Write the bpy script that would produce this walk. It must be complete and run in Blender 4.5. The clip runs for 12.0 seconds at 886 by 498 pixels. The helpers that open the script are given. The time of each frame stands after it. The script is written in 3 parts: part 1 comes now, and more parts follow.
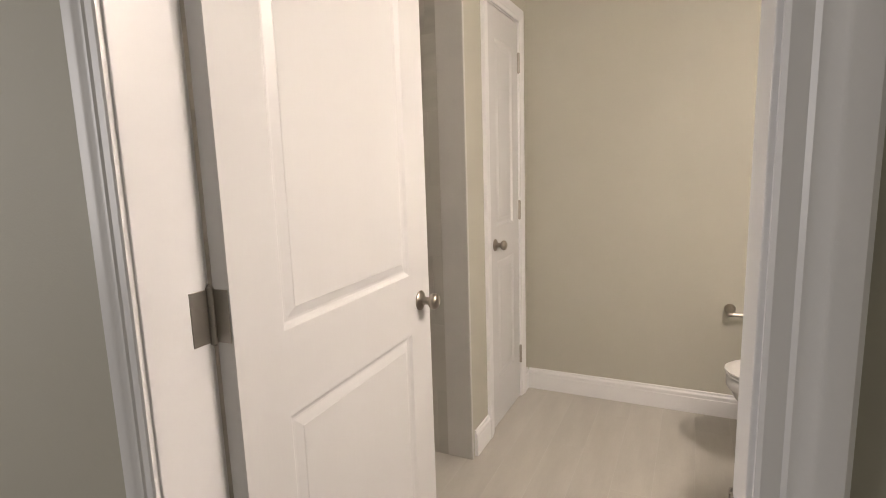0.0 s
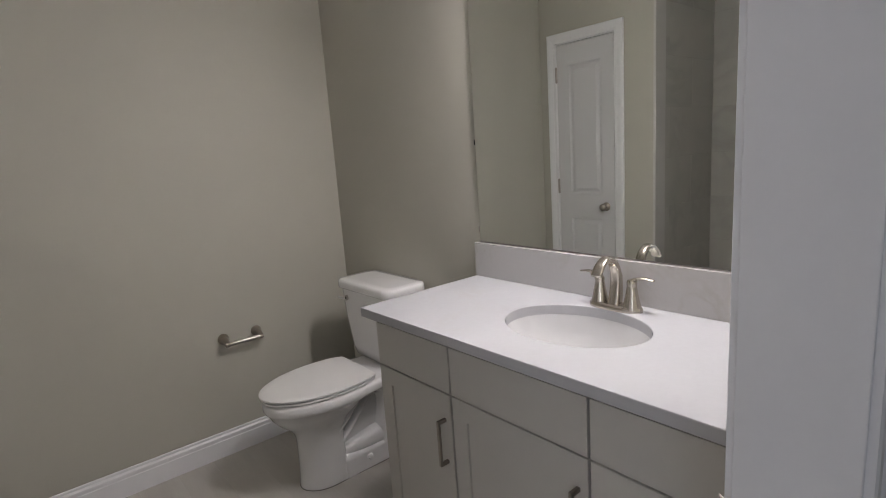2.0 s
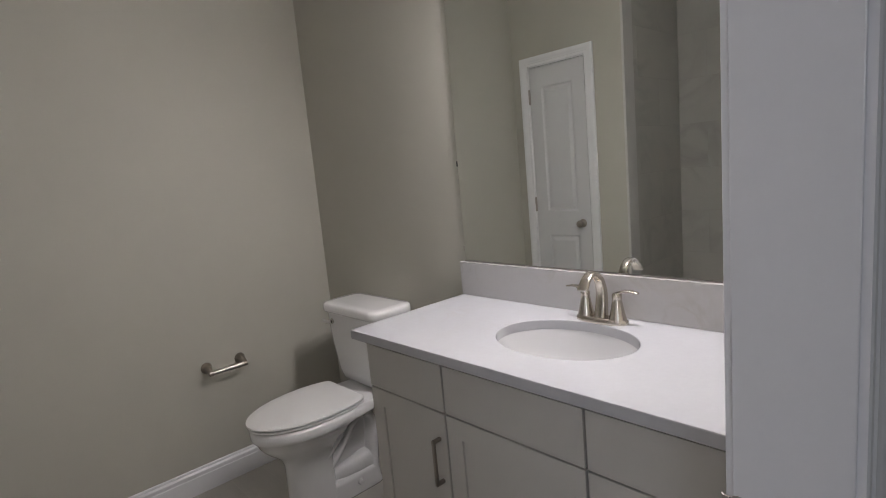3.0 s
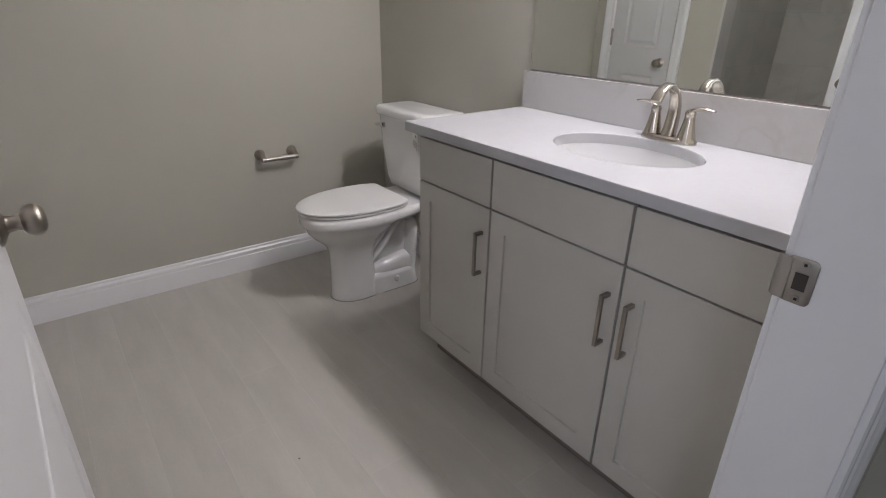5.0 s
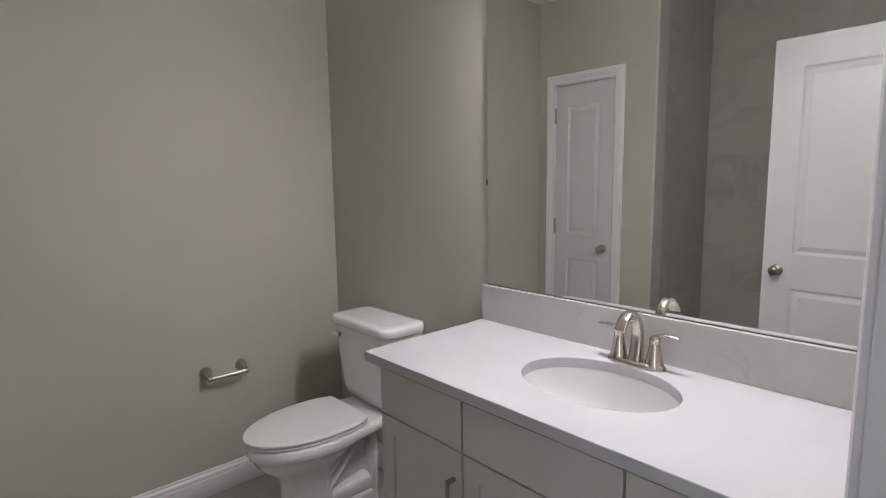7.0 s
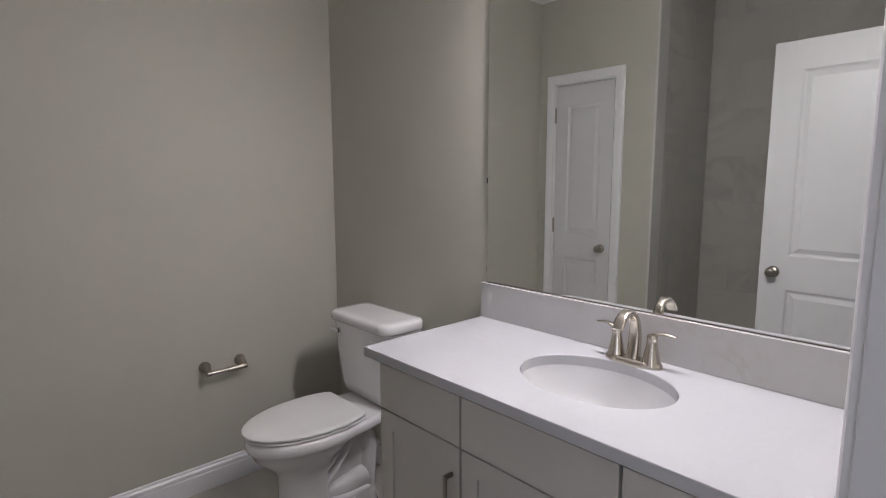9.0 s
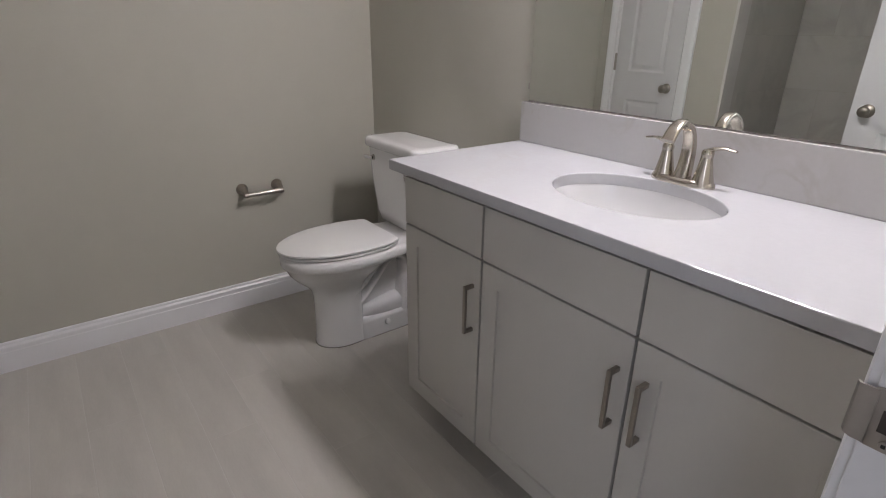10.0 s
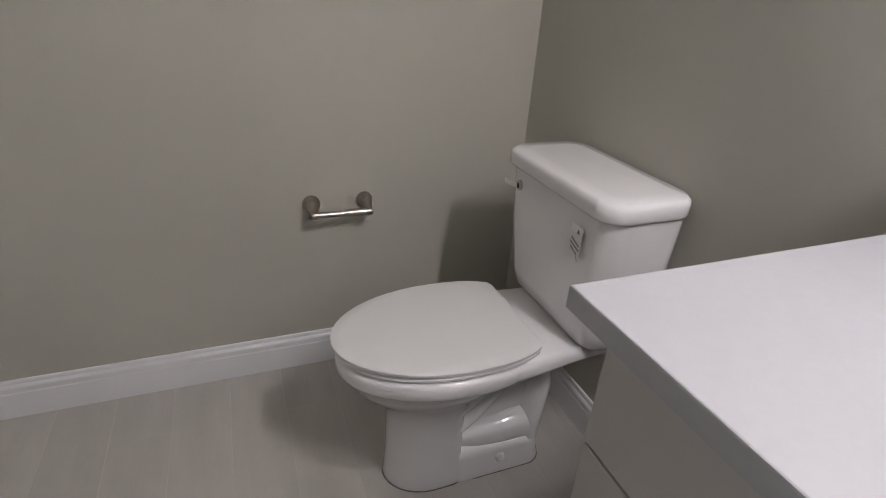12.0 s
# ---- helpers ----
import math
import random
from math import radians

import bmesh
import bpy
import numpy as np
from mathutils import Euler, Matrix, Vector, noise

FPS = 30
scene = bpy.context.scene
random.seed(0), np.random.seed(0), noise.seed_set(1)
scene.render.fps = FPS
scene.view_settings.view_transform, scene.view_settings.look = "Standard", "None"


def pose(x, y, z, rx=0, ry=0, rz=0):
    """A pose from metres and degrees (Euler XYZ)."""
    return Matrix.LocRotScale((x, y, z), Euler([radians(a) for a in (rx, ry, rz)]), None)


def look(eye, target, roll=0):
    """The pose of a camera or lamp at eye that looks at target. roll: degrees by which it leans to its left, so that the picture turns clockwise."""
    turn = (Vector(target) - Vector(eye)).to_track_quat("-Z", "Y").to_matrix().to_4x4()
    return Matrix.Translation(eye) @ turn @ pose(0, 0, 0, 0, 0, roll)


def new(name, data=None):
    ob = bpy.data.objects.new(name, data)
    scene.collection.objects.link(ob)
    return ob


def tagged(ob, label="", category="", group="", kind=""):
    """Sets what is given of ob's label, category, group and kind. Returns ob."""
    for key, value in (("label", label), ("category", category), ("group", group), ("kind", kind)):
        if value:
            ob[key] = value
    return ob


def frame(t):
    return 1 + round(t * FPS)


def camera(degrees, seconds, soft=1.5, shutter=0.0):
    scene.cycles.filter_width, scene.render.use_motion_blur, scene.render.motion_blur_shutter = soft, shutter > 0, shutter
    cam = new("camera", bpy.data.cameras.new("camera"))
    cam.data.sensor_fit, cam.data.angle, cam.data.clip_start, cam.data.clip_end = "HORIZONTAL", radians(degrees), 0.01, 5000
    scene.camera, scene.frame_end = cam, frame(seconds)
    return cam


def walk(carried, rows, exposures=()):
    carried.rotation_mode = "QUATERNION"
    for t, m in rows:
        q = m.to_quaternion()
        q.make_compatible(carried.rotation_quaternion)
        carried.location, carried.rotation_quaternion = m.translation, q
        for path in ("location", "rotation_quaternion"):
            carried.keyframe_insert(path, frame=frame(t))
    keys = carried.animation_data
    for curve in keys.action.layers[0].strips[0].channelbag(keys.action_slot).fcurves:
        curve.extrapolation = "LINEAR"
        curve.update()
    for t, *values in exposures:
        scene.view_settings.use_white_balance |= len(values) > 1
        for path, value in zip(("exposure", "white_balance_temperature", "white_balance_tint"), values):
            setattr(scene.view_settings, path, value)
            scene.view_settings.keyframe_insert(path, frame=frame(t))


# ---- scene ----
cam = camera(80.0, 12.0, soft=1.0)
PATH = [
    (0, (0.870, 0.786, 1.291), (0.015, 2.567, 0.982), -1.8),
    (0.3, (0.732, 0.873, 1.270), (0.289, 2.790, 0.912), -2.4),
    (0.5, (0.663, 0.966, 1.261), (0.498, 2.921, 0.872), -2.2),
    (1, (0.535, 1.118, 1.265), (1.011, 3.009, 0.821), -1.6),
    (1.5, (0.423, 1.161, 1.297), (1.457, 2.818, 0.868), -2.0),
    (2, (0.347, 1.164, 1.345), (1.605, 2.676, 0.983), -4.0),
    (2.5, (0.307, 1.178, 1.348), (1.633, 2.644, 1.045), -5.1),
    (2.7, (0.304, 1.172, 1.354), (1.646, 2.627, 1.070), -5.4),
    (4.3, (0.274, 1.167, 1.251), (1.529, 2.611, 0.670), -1.5),
    (4.5, (0.269, 1.165, 1.228), (1.492, 2.599, 0.560), -0.5),
    (5, (0.253, 1.179, 1.195), (1.361, 2.625, 0.369), 1.0),
    (5.5, (0.237, 1.237, 1.185), (1.260, 2.723, 0.322), 0.3),
    (6, (0.260, 1.278, 1.188), (1.297, 2.794, 0.396), -1.1),
    (6.5, (0.298, 1.296, 1.274), (1.492, 2.798, 0.713), -0.8),
    (7, (0.319, 1.297, 1.382), (1.657, 2.760, 1.121), -0.9),
    (7.2, (0.328, 1.302, 1.426), (1.709, 2.742, 1.289), -0.9),
    (8.0, (0.322, 1.302, 1.485), (1.706, 2.745, 1.635), -0.7),
    (8.8, (0.309, 1.297, 1.414), (1.685, 2.743, 1.281), -0.5),
    (9, (0.305, 1.293, 1.379), (1.649, 2.750, 1.113), -0.2),
    (9.5, (0.328, 1.286, 1.275), (1.584, 2.737, 0.714), 0.1),
    (10, (0.408, 1.302, 1.210), (1.516, 2.784, 0.451), 0.6),
    (10.5, (0.562, 1.392, 1.177), (1.461, 2.971, 0.341), 1.8),
    (11, (0.651, 1.624, 1.142), (1.401, 3.238, 0.230), 2.3),
    (11.5, (0.756, 1.896, 1.146), (1.480, 3.524, 0.238), 3.7),
    (12, (0.865, 2.199, 1.155), (1.548, 3.845, 0.247), 3.7),
]
EXPOSURES = [
    (0, 0.76, 7500, 18), (0.5, 0.18, 7200, 16), (1.0, 0.0, 6800, 15), (1.4, -0.05, 6600, 15), (2.0, -0.12, 6300, 16), (2.7, -0.17, 6250, 16), (4.5, 0.1, 6120, 18), (5.5, 0.22, 6130, 16),
    (6.5, 0.12, 6170, 17), (7.0, -0.03, 6190, 16), (9.0, -0.07, 6090, 19), (10.5, 0.13, 6200, 18), (11, 0.13, 6200, 18), (12, -0.02, 6180, 18),
]
walk(cam, [(t, look(eye, target, roll)) for t, eye, target, roll in PATH], EXPOSURES)

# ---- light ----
LAMP, HALL = 40.5, 12.5          # glow of the vanity shades, lamp added for unseen daylight in the hall
world = bpy.data.worlds.new("world")
scene.world = world
world.use_nodes = True
sky = world.node_tree.nodes.new("ShaderNodeTexSky")
sky.sky_type, sky.sun_disc = "NISHITA", False
sky.sun_elevation, sky.sun_rotation = radians(40), radians(120)
world.node_tree.nodes["Background"].inputs[1].default_value = 0.08
world.node_tree.links.new(sky.outputs[0], world.node_tree.nodes["Background"].inputs[0])


def area_lamp(name, m, sx, sy, watts, colour):
    data = bpy.data.lights.new(name, "AREA")
    data.shape, data.size, data.size_y, data.energy, data.color = "RECTANGLE", sx, sy, watts, colour
    ob = new(name, data)
    ob.matrix_world = m
    return ob


# lamp added for the hall's unseen daylight; the window round it is assumed
area_lamp("added_hall_daylight", look((-1.68, -0.35, 1.5), (0.5, 0.75, 1.3)), 0.9, 1.2, HALL, (0.89, 0.945, 1.0))

# ---- plan ----
EAST, NORTH, WEST, SOUTH, HALL_Y, CEIL = 1.72, 3.640, 0.02, 1.376, 1.263, 2.56
DL, DR, DTOP = 0.157, 0.918, 2.018           # entry opening
CL, CR = 3.060, 3.498                        # closet door's opening
AN, AW = 2.79, -0.75                         # alcove: north and west faces
VF, VN, VS = 1.199, 2.548, 1.380             # vanity: front, north end, south end
TOP = 0.872                                  # counter height

# ---- materials ----


def material(name, colour, rough=0.5, metal=0.0, vary=0.06, scale=6.0, fine=180.0, bump=0.04, coat=0.0, rvary=0.08, spec=0.5, stretch=(1, 1, 1), each=0.0):
    """A surface with large soft stains, fine grain in colour and gloss, and a fine relief."""
    m = bpy.data.materials.new(name)
    m.use_nodes = True
    nt = m.node_tree
    b = nt.nodes["Principled BSDF"]
    b.inputs["Metallic"].default_value = metal
    b.inputs["Coat Weight"].default_value = coat
    b.inputs["Specular IOR Level"].default_value = spec
    tc = nt.nodes.new("ShaderNodeTexCoord")
    mp = nt.nodes.new("ShaderNodeMapping")
    mp.inputs["Scale"].default_value = stretch
    nt.links.new(tc.outputs["Object"], mp.inputs[0])
    big, small = nt.nodes.new("ShaderNodeTexNoise"), nt.nodes.new("ShaderNodeTexNoise")
    big.inputs["Scale"].default_value, big.inputs["Detail"].default_value = scale, 4
    small.inputs["Scale"].default_value, small.inputs["Detail"].default_value = fine, 3
    nt.links.new(mp.outputs[0], big.inputs[0])
    nt.links.new(mp.outputs[0], small.inputs[0])
    mix = nt.nodes.new("ShaderNodeMath")
    mix.operation = "MULTIPLY_ADD"
    mix.inputs[1].default_value = 0.35
    nt.links.new(small.outputs[0], mix.inputs[0])
    nt.links.new(big.outputs[0], mix.inputs[2])
    last = mix
    if each:
        info = nt.nodes.new("ShaderNodeObjectInfo")
        add = nt.nodes.new("ShaderNodeMath")
        add.operation = "MULTIPLY_ADD"
        add.inputs[1].default_value = each
        nt.links.new(info.outputs["Random"], add.inputs[0])
        nt.links.new(mix.outputs[0], add.inputs[2])
        last = add
    ramp = nt.nodes.new("ShaderNodeMapRange")
    ramp.inputs[1].default_value, ramp.inputs[2].default_value = 0.35, 1.0 + each
    ramp.inputs[3].default_value, ramp.inputs[4].default_value = 1 - vary, 1 + vary
    nt.links.new(last.outputs[0], ramp.inputs[0])
    rgb = nt.nodes.new("ShaderNodeVectorMath")
    rgb.operation = "SCALE"
    rgb.inputs[0].default_value = colour
    nt.links.new(ramp.outputs[0], rgb.inputs["Scale"])
    nt.links.new(rgb.outputs[0], b.inputs["Base Color"])
    rr = nt.nodes.new("ShaderNodeMapRange")
    rr.inputs[1].default_value, rr.inputs[2].default_value = 0.1, 0.9
    rr.inputs[3].default_value, rr.inputs[4].default_value = max(0.02, rough - rvary), rough + rvary
    nt.links.new(big.outputs[0], rr.inputs[0])
    nt.links.new(rr.outputs[0], b.inputs["Roughness"])
    if bump:
        bp = nt.nodes.new("ShaderNodeBump")
        bp.inputs["Strength"].default_value, bp.inputs["Distance"].default_value = bump, 0.004
        nt.links.new(small.outputs[0], bp.inputs["Height"])
        nt.links.new(bp.outputs[0], b.inputs["Normal"])
    return m


def veined(name, base, vein, scale, width, rough, each=0.0, amount=1.0, cloud=0.5):
    """Stone with cloudy tone and soft broken veins."""
    m = material(name, base, rough, vary=0.05, scale=3.0, fine=90, bump=0.0, rvary=0.04)
    nt = m.node_tree
    b = nt.nodes["Principled BSDF"]
    tc = nt.nodes["Texture Coordinate"]
    shift = nt.nodes.new("ShaderNodeMapping")
    nt.links.new(tc.outputs["Object"], shift.inputs[0])
    if each:
        info = nt.nodes.new("ShaderNodeObjectInfo")
        comb = nt.nodes.new("ShaderNodeCombineXYZ")
        mul = nt.nodes.new("ShaderNodeMath")
        mul.operation, mul.inputs[1].default_value = "MULTIPLY", each
        nt.links.new(info.outputs["Random"], mul.inputs[0])
        for i in range(3):
            nt.links.new(mul.outputs[0], comb.inputs[i])
        nt.links.new(comb.outputs[0], shift.inputs["Location"])
    shift.inputs["Rotation"].default_value = (0.3, 0.5, 0.6)
    n1 = nt.nodes.new("ShaderNodeTexNoise")
    n1.inputs["Scale"].default_value, n1.inputs["Detail"].default_value, n1.inputs["Distortion"].default_value = scale, 6, 1.2
    nt.links.new(shift.outputs[0], n1.inputs[0])
    sub = nt.nodes.new("ShaderNodeMath")
    sub.operation, sub.inputs[1].default_value = "SUBTRACT", 0.5
    nt.links.new(n1.outputs[0], sub.inputs[0])
    ab = nt.nodes.new("ShaderNodeMath")
    ab.operation = "ABSOLUTE"
    nt.links.new(sub.outputs[0], ab.inputs[0])
    line = nt.nodes.new("ShaderNodeMapRange")
    line.inputs[1].default_value, line.inputs[2].default_value = 0.0, width
    line.inputs[3].default_value, line.inputs[4].default_value = 1.0, 0.0
    nt.links.new(ab.outputs[0], line.inputs[0])
    n2 = nt.nodes.new("ShaderNodeTexNoise")
    n2.inputs["Scale"].default_value, n2.inputs["Detail"].default_value = scale * 0.8, 2
    nt.links.new(shift.outputs[0], n2.inputs[0])
    gate = nt.nodes.new("ShaderNodeMapRange")
    gate.inputs[1].default_value, gate.inputs[2].default_value = cloud, cloud + 0.2
    gate.inputs[3].default_value, gate.inputs[4].default_value = 0.0, amount
    nt.links.new(n2.outputs[0], gate.inputs[0])
    mul2 = nt.nodes.new("ShaderNodeMath")
    mul2.operation = "MULTIPLY"
    nt.links.new(line.outputs[0], mul2.inputs[0])
    nt.links.new(gate.outputs[0], mul2.inputs[1])
    mix = nt.nodes.new("ShaderNodeMix")
    mix.data_type = "RGBA"
    old = b.inputs["Base Color"].links[0].from_socket
    nt.links.new(mul2.outputs[0], mix.inputs["Factor"])
    nt.links.new(old, mix.inputs["A"])
    mix.inputs["B"].default_value = (*vein, 1)
    nt.links.new(mix.outputs["Result"], b.inputs["Base Color"])
    return m


def glowing(name, colour, strength):
    m = bpy.data.materials.new(name)
    m.use_nodes = True
    b = m.node_tree.nodes["Principled BSDF"]
    b.inputs["Base Color"].default_value = (0.85, 0.85, 0.83, 1)
    b.inputs["Roughness"].default_value = 0.25
    b.inputs["Emission Color"].default_value = (*colour, 1)
    b.inputs["Emission Strength"].default_value = strength
    return m


M_WALL = material("greige_wall_paint", (0.467, 0.453, 0.393), 0.6, vary=0.03, scale=2.5, fine=260, bump=0.10)
M_CEIL = material("white_ceiling_paint", (0.83, 0.82, 0.80), 0.85, vary=0.03, scale=3, fine=160, bump=0.15)
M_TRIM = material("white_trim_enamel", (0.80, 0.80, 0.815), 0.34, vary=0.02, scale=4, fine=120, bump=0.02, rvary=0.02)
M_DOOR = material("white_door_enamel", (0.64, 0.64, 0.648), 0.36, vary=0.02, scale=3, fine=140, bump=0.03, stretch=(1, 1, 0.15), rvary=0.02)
M_CAB = material("pale_grey_cabinet_paint", (0.524, 0.506, 0.470), 0.40, vary=0.03, scale=4, fine=150, bump=0.02)
# brown is darkened to hold the shade of the toe recess
M_TOE = material("shaded_brown_toe_board", (0.21, 0.175, 0.145), 0.6, vary=0.10, scale=8)
# near-black carries the shade in the gaps between cabinet fronts
M_CABIN = material("cabinet_gap_shade", (0.040, 0.028, 0.025), 0.7)
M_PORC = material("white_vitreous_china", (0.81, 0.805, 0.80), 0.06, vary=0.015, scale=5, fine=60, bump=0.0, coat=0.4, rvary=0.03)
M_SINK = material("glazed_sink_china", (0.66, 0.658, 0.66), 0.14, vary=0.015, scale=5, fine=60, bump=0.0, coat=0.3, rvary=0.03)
M_SEAT = material("white_plastic_seat", (0.74, 0.735, 0.72), 0.40, vary=0.01, scale=4, fine=120, bump=0.0, rvary=0.01)
M_NICKEL = material("brushed_nickel", (0.57, 0.525, 0.46), 0.22, metal=1.0, vary=0.02, scale=14, fine=200, bump=0.0, rvary=0.03)
M_SATIN = material("satin_nickel", (0.36, 0.325, 0.285), 0.33, metal=1.0, vary=0.03, scale=14, fine=200, bump=0.0, rvary=0.03)
M_STEEL = material("satin_steel", (0.40, 0.375, 0.345), 0.36, metal=1.0, vary=0.05, scale=14, fine=200, bump=0.0, rvary=0.04)
M_CHROME = material("dull_chrome", (0.48, 0.46, 0.42), 0.28, metal=1.0, vary=0.04)
M_DARK = material("dark_hole", (0.02, 0.02, 0.02), 0.6)
M_HOLE = material("bare_wood_in_shadow", (0.05, 0.04, 0.035), 0.8)
M_GROUT = material("pale_grout", (0.56, 0.542, 0.51), 0.85, vary=0.08, scale=12, fine=300, bump=0.2)
M_GROUT2 = material("grey_grout", (0.37, 0.355, 0.318), 0.85, vary=0.08, scale=12, fine=300, bump=0.2)
M_PLANK = material("grey_beige_wood_look_tile", (0.500, 0.477, 0.438), 0.45, vary=0.12, scale=4, fine=60, bump=0.03, stretch=(4.0, 0.6, 1), rvary=0.06, each=0.10)
M_MARBLE = veined("grey_marble_tile", (0.440, 0.425, 0.388), (0.32, 0.31, 0.285), 1.9, 0.10, 0.3, each=9.0, amount=0.55, cloud=0.40)
M_QUARTZ = veined("white_quartz", (0.490, 0.492, 0.510), (0.45, 0.41, 0.36), 3.0, 0.05, 0.08, amount=0.32, cloud=0.56)
M_SPLASH = veined("white_quartz_splash", (0.500, 0.492, 0.488), (0.37, 0.325, 0.27), 6.0, 0.06, 0.14, amount=0.32, cloud=0.47)
M_QUARTZ.node_tree.nodes["Principled BSDF"].inputs["Specular IOR Level"].default_value = 0.20
M_EDGE = material("pale_tile_edge", (0.52, 0.51, 0.49), 0.35)
M_CAULK = material("dark_caulk", (0.14, 0.13, 0.12), 0.6)
M_SHADE = glowing("lit_opal_glass", (1.0, 0.953, 0.916), LAMP)
M_GLOW = glowing("lit_frosted_glass", (1.0, 0.953, 0.916), LAMP * 4.5)
M_LABEL = material("white_paper_label", (0.79, 0.785, 0.775), 0.25, bump=0.0)
M_INK = material("grey_ink", (0.16, 0.15, 0.16), 0.6, bump=0.0)
M_FAINT = material("faint_brown_ink", (0.34, 0.29, 0.27), 0.6, bump=0.0)
M_RUG = material("beige_hall_carpet", (0.34, 0.30, 0.25), 0.95, vary=0.12, scale=30, fine=500, bump=0.6)
M_MIRROR = bpy.data.materials.new("silvered_mirror")
M_MIRROR.use_nodes = True
M_MIRROR.node_tree.nodes["Principled BSDF"].inputs["Metallic"].default_value = 1.0
M_MIRROR.node_tree.nodes["Principled BSDF"].inputs["Roughness"].default_value = 0.0
M_MIRROR.node_tree.nodes["Principled BSDF"].inputs["Base Color"].default_value = (0.86, 0.885, 0.86, 1)

# ---- mesh helpers ----


def mesh_of(name, bm, mat, sharp=38):
    bmesh.ops.recalc_face_normals(bm, faces=bm.faces[:])
    for f in bm.faces:
        f.smooth = True
    lim = radians(sharp)
    for e in bm.edges:
        e.smooth = len(e.link_faces) == 2 and e.calc_face_angle(0) < lim
        if e.smooth and e.calc_face_angle(0) > 0.12:
            areas = sorted(f.calc_area() for f in e.link_faces)
            e.smooth = areas[1] < 0.002 or areas[1] < 12 * areas[0]      # broad flat faces keep their own normal beside narrow eased edges
    me = bpy.data.meshes.new(name)
    bm.to_mesh(me)
    bm.free()
    me.materials.append(mat)
    return me


def part(name, bm, mat, parent=None, label="", sharp=38):
    """One mesh object, under a thing or a part, or on its own."""
    ob = new(name, mesh_of(name, bm, mat, sharp))
    if parent is not None:
        ob.parent = parent
    return tagged(ob, label)


def thing(name, label, category, x=0, y=0, z=0, rz=0, group="", kind=""):
    ob = new(name)
    ob.empty_display_size = 0.05
    ob.matrix_world = pose(x, y, z, 0, 0, rz)
    return tagged(ob, label, category, group, kind)


def box(bm, x0, x1, y0, y1, z0, z1, r=0.0, seg=2):
    got = bmesh.ops.create_cube(bm, size=1.0, matrix=Matrix.LocRotScale(((x0 + x1) / 2, (y0 + y1) / 2, (z0 + z1) / 2), None, (x1 - x0, y1 - y0, z1 - z0)))
    if r:
        edges = list({e for v in got["verts"] for e in v.link_edges})
        bmesh.ops.bevel(bm, geom=edges, offset=r, segments=seg, affect="EDGES", profile=0.5, clamp_overlap=True)
    return bm


def cuboid(*a, **k):
    return box(bmesh.new(), *a, **k)


def loft(bm, rings, cap0=True, cap1=True, closed=True):
    rows = [[bm.verts.new(p) for p in ring] for ring in rings]
    n = len(rows[0])
    for a, b in zip(rows, rows[1:]):
        for i in range(n if closed else n - 1):
            j = (i + 1) % n
            bm.faces.new((a[i], a[j], b[j], b[i]))
    if cap0:
        bm.faces.new(rows[0][::-1])
    if cap1:
        bm.faces.new(rows[-1])
    return bm


def lathe(bm, profile, m=Matrix(), n=32, cap0=True, cap1=True):
    """profile: (radius, height) pairs turned about z, then set by m."""
    rings = [[m @ Vector((r * math.cos(2 * math.pi * i / n), r * math.sin(2 * math.pi * i / n), h)) for i in range(n)] for r, h in profile]
    return loft(bm, rings, cap0, cap1)


def sweep(bm, pts, sizes, n=20, side=(0, 1, 0), square=1.0):
    """A tube along pts; sizes: (half width along side, half height) at each point; square under 1 flattens its sides."""
    pts = [Vector(p) for p in pts]
    rings = []
    for i, p in enumerate(pts):
        d = (pts[min(i + 1, len(pts) - 1)] - pts[max(i - 1, 0)]).normalized()
        s = Vector(side)
        s = (s - d * s.dot(d)).normalized()
        u = d.cross(s)
        w, h = sizes[i]
        ring = []
        for k in range(n):
            c, v = math.cos(2 * math.pi * k / n), math.sin(2 * math.pi * k / n)
            ring.append(p + s * (w * math.copysign(abs(c) ** square, c)) + u * (h * math.copysign(abs(v) ** square, v)))
        rings.append(ring)
    return loft(bm, rings)


def arc_points(pts, steps=6):
    """A smooth line through the given points (Catmull-Rom)."""
    p = [Vector(q) for q in pts]
    p = [p[0] * 2 - p[1]] + p + [p[-1] * 2 - p[-2]]
    out = []
    for i in range(1, len(p) - 2):
        for k in range(steps):
            t = k / steps
            a, b, c, d = p[i - 1], p[i], p[i + 1], p[i + 2]
            out.append(0.5 * ((2 * b) + (c - a) * t + (2 * a - 5 * b + 4 * c - d) * t * t + (3 * b - a - 3 * c + d) * t ** 3))
    return out + [p[-2]]


def prism(bm, a, b, profile, out, up=(0, 0, 1), skew0=0.0, skew1=0.0):
    """A moulding from a to b; profile: (off the wall, height) pairs; skew: how far each end runs on per unit of height."""
    a, b, out, up = Vector(a), Vector(b), Vector(out), Vector(up)
    d = (b - a).normalized()
    return loft(bm, [[a + out * o + up * h - d * (h * skew0) for o, h in profile], [b + out * o + up * h + d * (h * skew1) for o, h in profile]])


# ---- structure ----


def wall(name, label, boxes):
    """A wall of plain boxes in one mesh."""
    bm = bmesh.new()
    for bx in boxes:
        box(bm, *bx)
    return tagged(part(name, bm, M_WALL), label, "wall", kind="structure")


